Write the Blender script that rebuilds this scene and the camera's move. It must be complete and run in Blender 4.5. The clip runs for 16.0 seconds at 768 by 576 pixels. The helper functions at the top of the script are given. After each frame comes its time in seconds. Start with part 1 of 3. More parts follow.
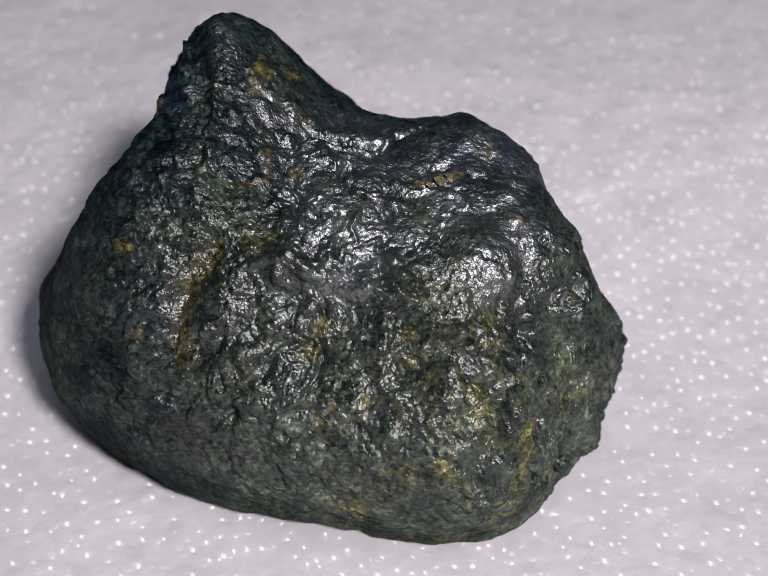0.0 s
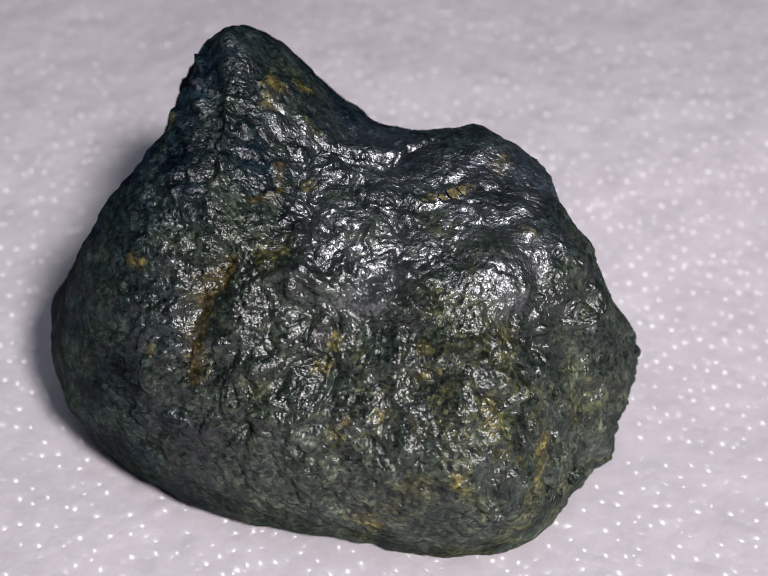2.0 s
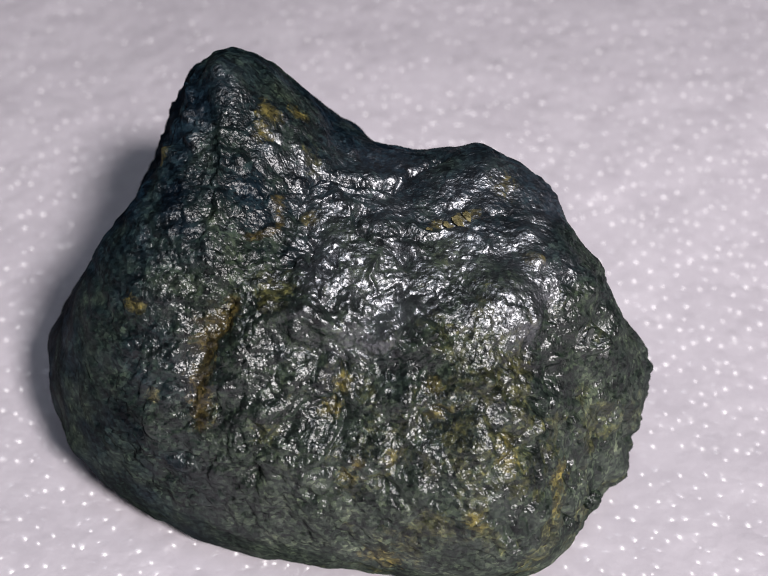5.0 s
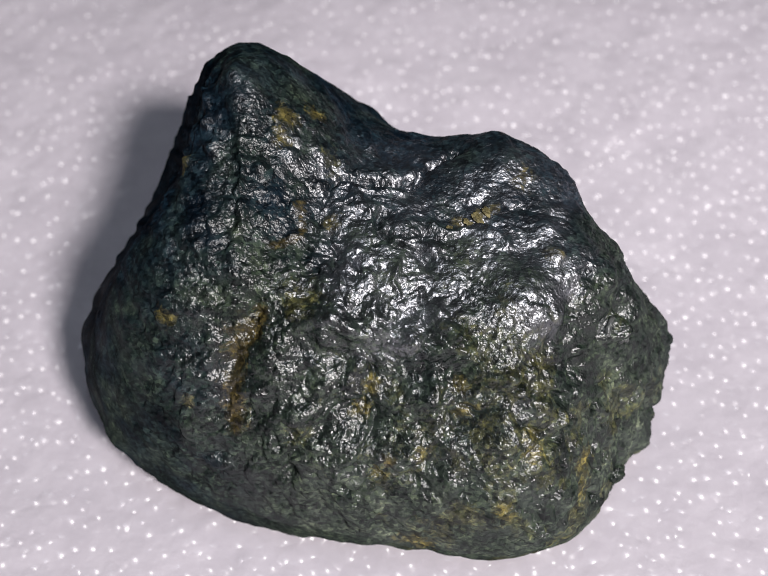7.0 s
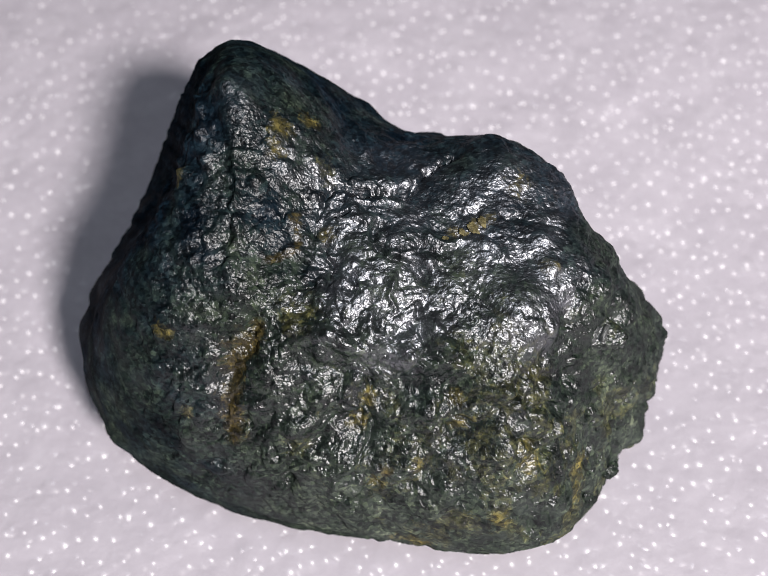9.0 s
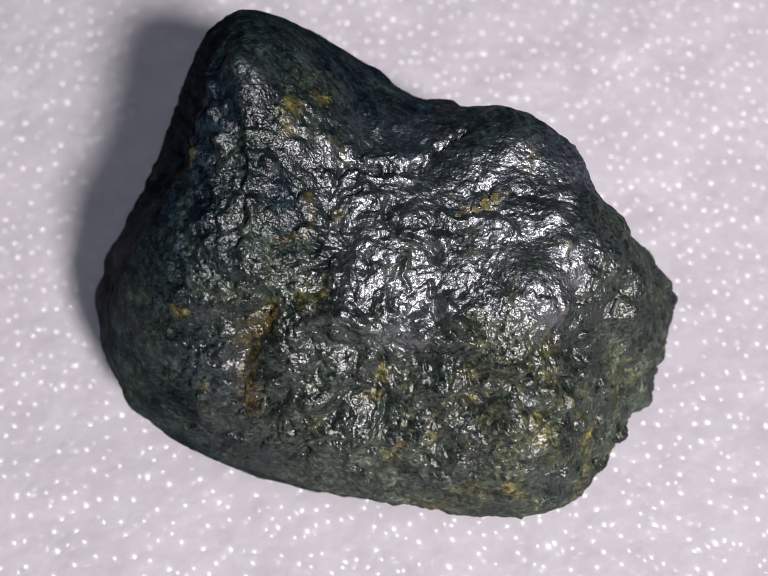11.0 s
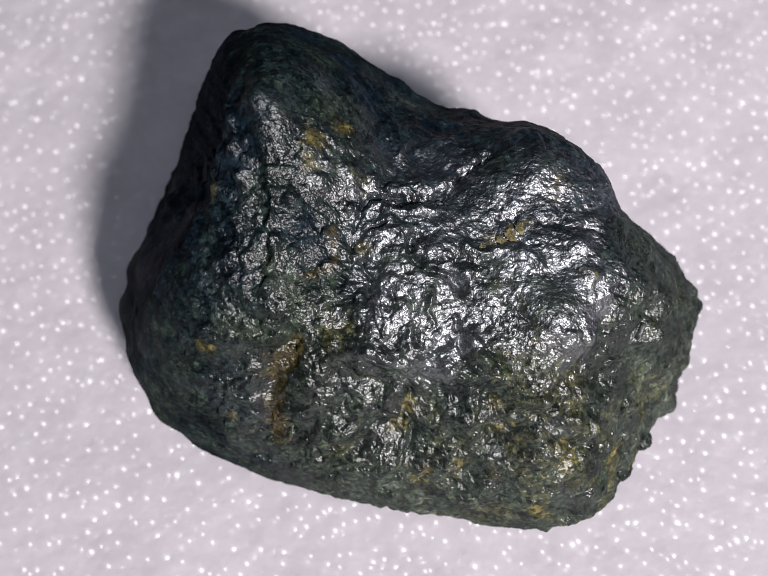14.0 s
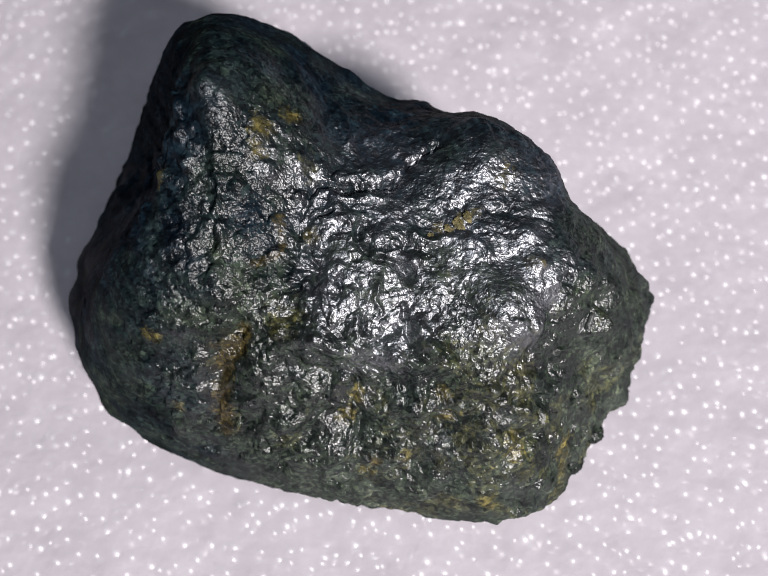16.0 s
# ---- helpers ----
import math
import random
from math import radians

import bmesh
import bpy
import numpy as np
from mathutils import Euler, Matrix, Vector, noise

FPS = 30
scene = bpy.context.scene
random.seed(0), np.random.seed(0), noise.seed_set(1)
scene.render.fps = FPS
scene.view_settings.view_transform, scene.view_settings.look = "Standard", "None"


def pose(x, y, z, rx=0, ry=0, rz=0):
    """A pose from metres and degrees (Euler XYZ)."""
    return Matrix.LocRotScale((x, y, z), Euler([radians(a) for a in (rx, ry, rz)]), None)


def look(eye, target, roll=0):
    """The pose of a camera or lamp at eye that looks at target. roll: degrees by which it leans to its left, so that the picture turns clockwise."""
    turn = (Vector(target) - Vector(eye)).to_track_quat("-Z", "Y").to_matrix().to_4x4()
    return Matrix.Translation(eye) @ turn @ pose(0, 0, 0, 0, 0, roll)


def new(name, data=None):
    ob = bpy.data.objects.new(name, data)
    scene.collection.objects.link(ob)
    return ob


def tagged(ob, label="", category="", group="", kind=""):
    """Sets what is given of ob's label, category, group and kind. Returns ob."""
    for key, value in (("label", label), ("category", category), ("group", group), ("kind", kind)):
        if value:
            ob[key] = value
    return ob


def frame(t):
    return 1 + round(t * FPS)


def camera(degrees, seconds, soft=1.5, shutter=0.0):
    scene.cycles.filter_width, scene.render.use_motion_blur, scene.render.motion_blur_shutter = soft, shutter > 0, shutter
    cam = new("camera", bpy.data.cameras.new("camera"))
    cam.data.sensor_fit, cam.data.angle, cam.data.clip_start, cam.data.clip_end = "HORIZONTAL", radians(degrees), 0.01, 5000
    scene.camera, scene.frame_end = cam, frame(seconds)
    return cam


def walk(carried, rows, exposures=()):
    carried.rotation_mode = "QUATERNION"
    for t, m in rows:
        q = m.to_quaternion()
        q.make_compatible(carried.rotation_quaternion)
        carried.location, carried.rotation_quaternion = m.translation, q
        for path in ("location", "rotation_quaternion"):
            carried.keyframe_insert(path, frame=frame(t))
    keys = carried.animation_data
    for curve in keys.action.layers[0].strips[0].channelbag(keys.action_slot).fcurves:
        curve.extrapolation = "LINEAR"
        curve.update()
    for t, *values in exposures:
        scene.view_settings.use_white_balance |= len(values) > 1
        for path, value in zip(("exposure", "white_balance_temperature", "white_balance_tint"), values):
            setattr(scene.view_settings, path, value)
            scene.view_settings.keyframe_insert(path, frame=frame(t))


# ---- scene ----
cam = camera(31.28, 16.0, soft=0.7)
cam.data.dof.use_dof, cam.data.dof.focus_distance, cam.data.dof.aperture_fstop = True, 0.127, 36.0
PATH = [
    (0.0, (0.01043, -0.10201, 0.10518), (0.00457, 0.01468, 0.01500), 1.42),
    (0.5, (0.01025, -0.10170, 0.10525), (0.00410, 0.01493, 0.01500), 1.20),
    (1.0, (0.01018, -0.10171, 0.10551), (0.00400, 0.01507, 0.01500), 1.14),
    (1.5, (0.00973, -0.10135, 0.10563), (0.00332, 0.01602, 0.01500), 1.19),
    (2.0, (0.00949, -0.10114, 0.10582), (0.00314, 0.01663, 0.01500), 1.03),
    (2.5, (0.00851, -0.10050, 0.10516), (0.00202, 0.01612, 0.01500), 1.03),
    (3.0, (0.00768, -0.09919, 0.10611), (0.00102, 0.01826, 0.01500), 0.92),
    (3.5, (0.00677, -0.09736, 0.10753), (-0.00026, 0.01977, 0.01500), 0.47),
    (3.7, (0.00661, -0.09661, 0.10835), (0.00070, 0.02156, 0.01500), 0.59),
    (5.8, (0.00753, -0.09115, 0.11390), (0.00119, 0.01838, 0.01500), -1.91),
    (6.0, (0.00732, -0.09063, 0.11587), (0.00013, 0.01938, 0.01500), -2.37),
    (6.5, (0.00714, -0.08859, 0.11846), (-0.00021, 0.01749, 0.01500), -2.89),
    (7.0, (0.00690, -0.08545, 0.12226), (0.00028, 0.01617, 0.01500), -3.98),
    (7.5, (0.00709, -0.08299, 0.12589), (0.00063, 0.01669, 0.01500), -4.75),
    (8.0, (0.00706, -0.08025, 0.12659), (0.00109, 0.01330, 0.01500), -5.17),
    (8.5, (0.00721, -0.07864, 0.12872), (0.00097, 0.01402, 0.01500), -4.78),
    (9.0, (0.00708, -0.07627, 0.13063), (0.00073, 0.01500, 0.01500), -4.54),
    (9.5, (0.00722, -0.07478, 0.13203), (-0.00025, 0.01392, 0.01500), -5.33),
    (9.7, (0.00726, -0.07455, 0.13234), (-0.00016, 0.01250, 0.01500), -5.33),
    (11.8, (0.00660, -0.06566, 0.13828), (-0.00088, 0.01104, 0.01500), -6.38),
    (12.0, (0.00677, -0.06463, 0.13807), (-0.00094, 0.01088, 0.01500), -6.60),
    (12.5, (0.00660, -0.06273, 0.13954), (-0.00022, 0.01183, 0.01500), -5.83),
    (13.0, (0.00670, -0.06048, 0.14128), (-0.00106, 0.01101, 0.01500), -6.80),
    (13.5, (0.00692, -0.05658, 0.14465), (-0.00242, 0.01268, 0.01500), -8.62),
    (14.0, (0.00643, -0.05448, 0.14524), (-0.00308, 0.01134, 0.01500), -9.37),
    (14.5, (0.00668, -0.05410, 0.14532), (-0.00215, 0.01198, 0.01500), -8.84),
    (15.0, (0.00701, -0.05489, 0.14505), (-0.00172, 0.01162, 0.01500), -8.51),
    (15.5, (0.00690, -0.05607, 0.14405), (-0.00134, 0.01159, 0.01500), -7.95),
    (16.0, (0.00911, -0.05716, 0.14308), (0.00203, 0.01034, 0.01500), -7.30),
]
walk(cam, [(t, look(eye, target, roll)) for t, eye, target, roll in PATH], [(0.0, 0.05), (4.0, 0.07), (8.0, 0.13), (16.0, 0.12)])

# light: a small desk lamp in front, an added wide soft fill above, a dim room around
CM = 0.01
world = bpy.data.worlds.new("room")
scene.world = world
world.use_nodes = True
world.node_tree.nodes["Background"].inputs[0].default_value = (0.80, 0.84, 1.0, 1)
world.node_tree.nodes["Background"].inputs[1].default_value = 0.014


def area_lamp(name, eye, size, watts, colour):
    data = bpy.data.lights.new(name, "AREA")
    data.shape, data.size, data.energy, data.color = "DISK", size, watts, colour
    ob = new(name, data)
    ob.matrix_world = look(eye, (0, 0.01, 0.02))
    return ob


area_lamp("desk_lamp", (0.285, -0.525, 0.557), 0.10, 7.1, (1.0, 0.95, 0.94))
# unseen fill lamp, added to lift the shadows and the upper faces
area_lamp("fill_light", (0.08, -0.36, 0.84), 0.42, 1.20, (0.80, 0.89, 1.0))


# ---- procedural noise on arrays of points ----
DICE = np.random.RandomState(11)
PERM = np.concatenate([DICE.permutation(256)] * 3)
GRAD = DICE.normal(size=(256, 3))
GRAD /= np.linalg.norm(GRAD, axis=1)[:, None]


def gradient_noise(p):
    """Smooth noise of about -1 to 1 at the points p."""
    cell = np.floor(p).astype(int)
    f = p - cell
    cell &= 255
    u = f * f * f * (f * (f * 6 - 15) + 10)
    out = np.zeros(len(p))
    for i in (0, 1):
        for j in (0, 1):
            for k in (0, 1):
                g = GRAD[PERM[PERM[PERM[cell[:, 0] + i] + cell[:, 1] + j] + cell[:, 2] + k]]
                w = (u[:, 0] if i else 1 - u[:, 0]) * (u[:, 1] if j else 1 - u[:, 1]) * (u[:, 2] if k else 1 - u[:, 2])
                out += w * (g[:, 0] * (f[:, 0] - i) + g[:, 1] * (f[:, 1] - j) + g[:, 2] * (f[:, 2] - k))
    return out * 1.6


def layered(p, octaves=3):
    return sum(gradient_noise(p * 2.03 ** n + 17.3 * n) * 0.5 ** n for n in range(octaves))


def creased(p):
    """Sharp crests and round valleys."""
    return 0.55 - 2 * np.abs(gradient_noise(p))


def billowed(p):
    """Round lumps parted by sharp creases."""
    return 2 * np.abs(gradient_noise(p)) - 0.55


SCATTER = DICE.uniform(0, 1, (256, 3))


def domed(p):
    """Round grains of about one unit, parted by sharp creases: 1 on top, 0 and less between."""
    cell = np.floor(p - 0.5).astype(int)
    best = np.full(len(p), 9.0)
    for i in (0, 1):
        for j in (0, 1):
            for k in (0, 1):
                at = cell + (i, j, k)
                c = at & 255
                best = np.minimum(best, ((at + SCATTER[PERM[PERM[PERM[c[:, 0]] + c[:, 1]] + c[:, 2]]] - p) ** 2).sum(1))
    return 1 - 2.2 * best


def step(x, low, high):
    s = np.clip((x - low) / (high - low), 0, 1)
    return s * s * (3 - 2 * s)


# ---- materials ----
def shader(name):
    m = bpy.data.materials.new(name)
    m.use_nodes = True
    tree = m.node_tree
    bsdf = tree.nodes["Principled BSDF"]

    def node(kind, inputs=(), **settings):
        n = tree.nodes.new(kind)
        if "operation" in settings:
            n.operation, n.use_clamp = settings["operation"], settings.get("use_clamp", False)
        if "data_type" in settings:
            n.data_type = settings["data_type"]
        if "blend_type" in settings:
            n.blend_type = settings["blend_type"]
        if "attribute_name" in settings:
            n.attribute_name = settings["attribute_name"]
        if "feature" in settings:
            n.feature = settings["feature"]
        for key, value in dict(inputs).items():
            plug(value, n.inputs[key])
        return n

    def plug(value, socket):
        if isinstance(value, bpy.types.NodeSocket):
            tree.links.new(value, socket)
        else:
            socket.default_value = value

    return m, node, plug, bsdf


def stone_material():
    m, node, plug, bsdf = shader("wet_greenstone")
    at = node("ShaderNodeNewGeometry").outputs["Position"]

    def noise_at(scale, detail=4.0, rough=0.6, warp=0.0, stretch=(1, 1, 1)):
        place = node("ShaderNodeMapping", {"Vector": at, "Scale": stretch}).outputs[0]
        return node("ShaderNodeTexNoise", {"Vector": place, "Scale": scale, "Detail": detail, "Roughness": rough, "Distortion": warp}).outputs["Fac"]

    def ramp(value, *stops):
        r = node("ShaderNodeValToRGB", {"Fac": value})
        e = r.color_ramp.elements
        while len(e) < len(stops):
            e.new(0.5)
        for spot, (where, colour) in zip(e, stops):
            spot.position, spot.color = where, (*colour, 1) if len(colour) == 3 else colour
        return r.outputs[0]

    def mix(a, b, fac):
        n = node("ShaderNodeMix", {"Factor": fac}, data_type="RGBA")
        plug(a, n.inputs[6])
        plug(b, n.inputs[7])
        return n.outputs[2]

    def sums(op, a, b=0.0, clamp=False):
        return node("ShaderNodeMath", {0: a, 1: b}, operation=op, use_clamp=clamp).outputs[0]

    def vector(op, *values, scale=None):
        n = node("ShaderNodeVectorMath")
        n.operation = op
        for k, value in enumerate(values):
            plug(value, n.inputs[k])
        if scale is not None:
            plug(scale, n.inputs["Scale"])
        return n.outputs[0]

    def layer(name):
        return node("ShaderNodeAttribute", attribute_name=name).outputs["Fac"]

    ground = ramp(noise_at(260, 6, 0.65, 0.6), (0.30, (0.0015, 0.003, 0.004)), (0.48, (0.012, 0.0190, 0.0160)), (0.62, (0.032, 0.044, 0.032)), (0.78, (0.052, 0.064, 0.046)))
    blue = ramp(noise_at(240, 5, 0.6, 0.4), (0.32, (0.001, 0.004, 0.009)), (0.55, (0.006, 0.014, 0.025)), (0.75, (0.024, 0.039, 0.058)))
    slick = ramp(noise_at(330, 5, 0.6), (0.3, (0.007, 0.014, 0.010)), (0.55, (0.060, 0.077, 0.060)), (0.75, (0.17, 0.195, 0.15)))
    colour = mix(ground, blue, layer("blue"))
    colour = mix(colour, slick, layer("green"))
    veil = noise_at(900, 5, 0.75, 0.8)
    for name, tint, edge in (("olive", (0.112, 0.106, 0.042), 0.06), ("ochre", (0.165, 0.130, 0.036), 0.0), ("rust", (0.085, 0.060, 0.018), -0.05), ("pale", (0.20, 0.17, 0.08), -0.05)):
        cover = sums("MULTIPLY", sums("SUBTRACT", sums("ADD", sums("MULTIPLY", layer(name), 0.55), sums("MULTIPLY", veil, 1.25)), 0.92 + edge), 3.5, True)
        tones = mix((*(0.40 * c for c in tint), 1), (*(1.35 * c for c in tint), 1), noise_at(1100, 4, 0.7))
        colour = mix(colour, tones, sums("MULTIPLY", cover, 0.70))
    # crystals: each grain has its own tone and leans its own way
    tones, lean = [], []
    for scale, stretch, tilt in ((1900, (1.0, 0.65, 0.75), 0.15), (3800, (0.6, 1.0, 0.9), 0.20)):
        wander = node("ShaderNodeTexNoise", {"Vector": at, "Scale": 0.35 * scale, "Detail": 2.0}).outputs["Color"]
        bent = vector("MULTIPLY_ADD", wander, (0.5 / scale,) * 3, at)
        place = node("ShaderNodeMapping", {"Vector": bent, "Scale": stretch, "Rotation": (0.4, 0.7, 0.5)}).outputs[0]
        grain = node("ShaderNodeTexVoronoi", {"Vector": place, "Scale": scale, "Randomness": 1.0}, feature="F1").outputs["Color"]
        tones.append(node("ShaderNodeSeparateColor", {"Color": grain}).outputs[0])
        lean.append(vector("MULTIPLY", vector("SUBTRACT", grain, (0.5, 0.5, 0.5)), (tilt,) * 3))
    keep = sums("SUBTRACT", 1.0, sums("MULTIPLY", layer("worn"), 0.55))
    for tone, reach in zip(tones, (0.7, 0.8)):
        speckle = ramp(tone, (0.0, (0.14, 0.16, 0.18)), (0.45, (0.75, 0.78, 0.78)), (0.8, (1.3, 1.3, 1.2)), (1.0, (2.0, 1.95, 1.7)))
        mul = node("ShaderNodeMix", {"Factor": sums("MULTIPLY", sums("ADD", sums("MULTIPLY", keep, 0.5), 0.5), reach)}, data_type="RGBA", blend_type="MULTIPLY")
        plug(colour, mul.inputs[6])
        plug(speckle, mul.inputs[7])
        colour = mul.outputs[2]
    rough = sums("ADD", sums("MULTIPLY", noise_at(420, 3, 0.6), 0.16), 0.24)
    rough = sums("ADD", rough, sums("MULTIPLY", layer("worn"), 0.10))
    pitted = sums("ABSOLUTE", sums("SUBTRACT", noise_at(1300, 2, 0.6), 0.5))
    fine = sums("ADD", sums("ADD", sums("MULTIPLY", pitted, 0.6), sums("MULTIPLY", noise_at(1500, 2, 0.6), 0.46)), sums("MULTIPLY", noise_at(3000, 1, 0.5), 0.26))
    bump = node("ShaderNodeBump", {"Height": fine, "Strength": keep, "Distance": 0.00024}).outputs[0]
    leaning = vector("SCALE", vector("ADD", lean[0], lean[1]), scale=keep)
    facets = vector("NORMALIZE", vector("ADD", bump, leaning))
    body = node("ShaderNodeBsdfDiffuse", {"Color": colour, "Roughness": 0.5, "Normal": bump})
    wet = node("ShaderNodeBsdfAnisotropic", {"Color": (1, 1, 1, 1), "Roughness": rough, "Normal": facets})
    shine = node("ShaderNodeBsdfAnisotropic", {"Color": (0.72, 0.73, 0.79, 1), "Roughness": 0.44, "Normal": facets})
    gloss = sums("MULTIPLY", sums("SUBTRACT", 1.0, sums("MULTIPLY", layer("matte"), 0.85)), 0.056)
    first = node("ShaderNodeMixShader", {0: gloss, 1: body.outputs[0], 2: wet.outputs[0]})
    both = node("ShaderNodeMixShader", {0: sums("MULTIPLY", layer("sheen"), 0.29), 1: first.outputs[0], 2: shine.outputs[0]})
    out = [n for n in m.node_tree.nodes if n.type == "OUTPUT_MATERIAL"][0]
    plug(both.outputs[0], out.inputs["Surface"])
    m.node_tree.nodes.remove(bsdf)
    return m


def foam_material():
    m, node, plug, bsdf = shader("white_foam")
    at = node("ShaderNodeNewGeometry").outputs["Position"]

    def sums(op, a, b=0.0, clamp=False):
        return node("ShaderNodeMath", {0: a, 1: b}, operation=op, use_clamp=clamp).outputs[0]

    drift = node("ShaderNodeTexNoise", {"Vector": at, "Scale": 90.0, "Detail": 3.0})
    shifted = node("ShaderNodeMixRGB", {"Fac": 0.0012, 1: at, 2: drift.outputs["Color"]}, blend_type="ADD").outputs[0]
    cells = node("ShaderNodeTexVoronoi", {"Vector": shifted, "Scale": 500.0, "Randomness": 1.0}, feature="F1")
    tone = node("ShaderNodeTexNoise", {"Vector": at, "Scale": 160.0, "Detail": 5.0, "Roughness": 0.65}).outputs["Fac"]
    ramp = node("ShaderNodeValToRGB", {"Fac": tone})
    ramp.color_ramp.elements[0].position, ramp.color_ramp.elements[0].color = 0.30, (0.69, 0.637, 0.705, 1)
    ramp.color_ramp.elements[1].position, ramp.color_ramp.elements[1].color = 0.70, (0.81, 0.755, 0.825, 1)
    plug(ramp.outputs[0], bsdf.inputs["Base Color"])
    pick = node("ShaderNodeSeparateColor", {"Color": cells.outputs["Color"]})
    plump = sums("ADD", sums("MULTIPLY", pick.outputs[1], -1.1), -0.7)
    round_cell = sums("MULTIPLY", sums("MULTIPLY", cells.outputs["Distance"], cells.outputs["Distance"]), plump)
    bump = node("ShaderNodeBump", {"Height": round_cell, "Strength": 1.0, "Distance": 0.00105})
    plug(bump.outputs[0], bsdf.inputs["Coat Normal"])
    swell = node("ShaderNodeTexNoise", {"Vector": at, "Scale": 600.0, "Detail": 4.0}).outputs["Fac"]
    soft = node("ShaderNodeBump", {"Height": swell, "Strength": 0.35, "Distance": 0.0003})
    plug(soft.outputs[0], bsdf.inputs["Normal"])
    plug(0.5, bsdf.inputs["Roughness"])
    plug(sums("POWER", pick.outputs[0], 2.0), bsdf.inputs["Coat Weight"])
    plug(0.40, bsdf.inputs["Coat Roughness"])
    blobs = node("ShaderNodeTexVoronoi", {"Vector": shifted, "Scale": 520.0, "Randomness": 1.0}, feature="F1")
    size = node("ShaderNodeSeparateColor", {"Color": blobs.outputs["Color"]}).outputs[1]
    arch = sums("MULTIPLY", sums("MULTIPLY", blobs.outputs["Distance"], blobs.outputs["Distance"]), sums("ADD", sums("MULTIPLY", size, -1.0), -0.8))
    hump = node("ShaderNodeBump", {"Height": arch, "Strength": 1.0, "Distance": 0.00142})
    film = node("ShaderNodeBsdfAnisotropic", {"Color": (1, 1, 1, 1), "Roughness": 0.34, "Normal": hump.outputs[0]})
    both = node("ShaderNodeMixShader", {0: 0.062, 1: bsdf.outputs[0], 2: film.outputs[0]})
    out = [n for n in m.node_tree.nodes if n.type == "OUTPUT_MATERIAL"][0]
    plug(both.outputs[0], out.inputs["Surface"])
    return m


# ---- the foam sheet: one wide slab, gently uneven where it is seen ----
def foam_sheet():
    def lines(low, high, pitch, far):
        near = np.arange(low, high + pitch / 2, pitch)
        out = np.array([0.5, 1.5, 4, 10, 20, far])
        return np.concatenate([low - out[::-1], near, high + out])

    xs, ys = lines(-7.5, 7.5, 0.05, 35), lines(-4.5, 12.5, 0.05, 30)
    gx, gy = np.meshgrid(xs, ys)
    flat = np.stack([gx.ravel(), gy.ravel(), np.zeros(gx.size)], 1)
    rise = 0.020 * layered(flat * 0.9 + 5, 2) + 0.004 * layered(flat * 4.2 + 9, 3)
    # the sheet curls up a little behind the stone
    flat[:, 2] = rise - 0.02 + 0.6 * step(flat[:, 1], 1.0, 8.5) * (0.45 + 0.55 * step(flat[:, 0], -5.0, -1.0))
    nx, ny = len(xs), len(ys)
    i = (np.arange(ny - 1)[:, None] * nx + np.arange(nx - 1)[None]).ravel()
    quads = np.stack([i, i + 1, i + nx + 1, i + nx], 1)
    rim = np.concatenate([np.arange(nx), np.arange(2 * nx - 1, nx * ny, nx), np.arange(nx * ny - 2, nx * (ny - 1) - 1, -1), np.arange(nx * (ny - 2), 0, -nx)])
    under = flat[rim].copy()
    under[:, 2] = -0.8
    k = np.arange(len(rim))
    sides = np.stack([rim, nx * ny + k, nx * ny + (k + 1) % len(rim), rim[(k + 1) % len(rim)]], 1)
    me = bpy.data.meshes.new("ground")
    me.from_pydata((np.concatenate([flat, under]) * CM).tolist(), [], np.concatenate([quads, sides]).tolist())
    me.polygons.foreach_set("use_smooth", np.ones(len(me.polygons), bool))
    me.materials.append(foam_material())
    return tagged(new("ground", me), "white glittering plastic foam sheet under the stone", "foam sheet", kind="structure")


foam_sheet()

# ---- the stone: a worn lump, then strokes and dabs that carve its creases, knobs and broken edge ----
CORE, HALF = np.array((-0.1, 0.75, 2.1)), np.array((2.75, 2.2, 2.2))
SWELL = [-2.8, -4.2, 0.5, 0.9, -0.8, -1.5, -0.3, -3.3, -3.4, -3.3, -5.3, 6.0, -1.1, -1.7, 1.8, -2.4, 1.7, -0.7, 3.5, -3.7, -0.9, -1.2, -1.2, 2.0, 3.2, -2.2, 0.3, 1.1, -1.0, -1.3, -2.7, -2.2, -5.6, -3.4, -0.8, -0.0, -0.3, 5.7, -0.5, -2.2, -2.0, 0.5, 0.1, -0.5, 0.0, 3.5, -1.5, -1.3, -0.9, -2.6, 1.2, -0.4, -1.7, 2.0, 0.5, -0.4, -0.4, -0.1, 2.3, 0.2, -0.7, 2.7, 4.8, -0.1, -1.8, 5.5, 0.6, -0.5, -0.1, 1.8, -0.3, 0.2, -0.9, 0.9, 1.2, 0.0, -0.0, 1.2, 1.8, -0.0, 0.5, 0.0, 1.6, 4.3, 0.0, 1.4, 0.7, 0.2, -0.3, 0.0, 0.6, 1.8, 0.1, 1.3, 0.2, 0.4]  # broad swellings and hollows, in mm, over evenly spread directions


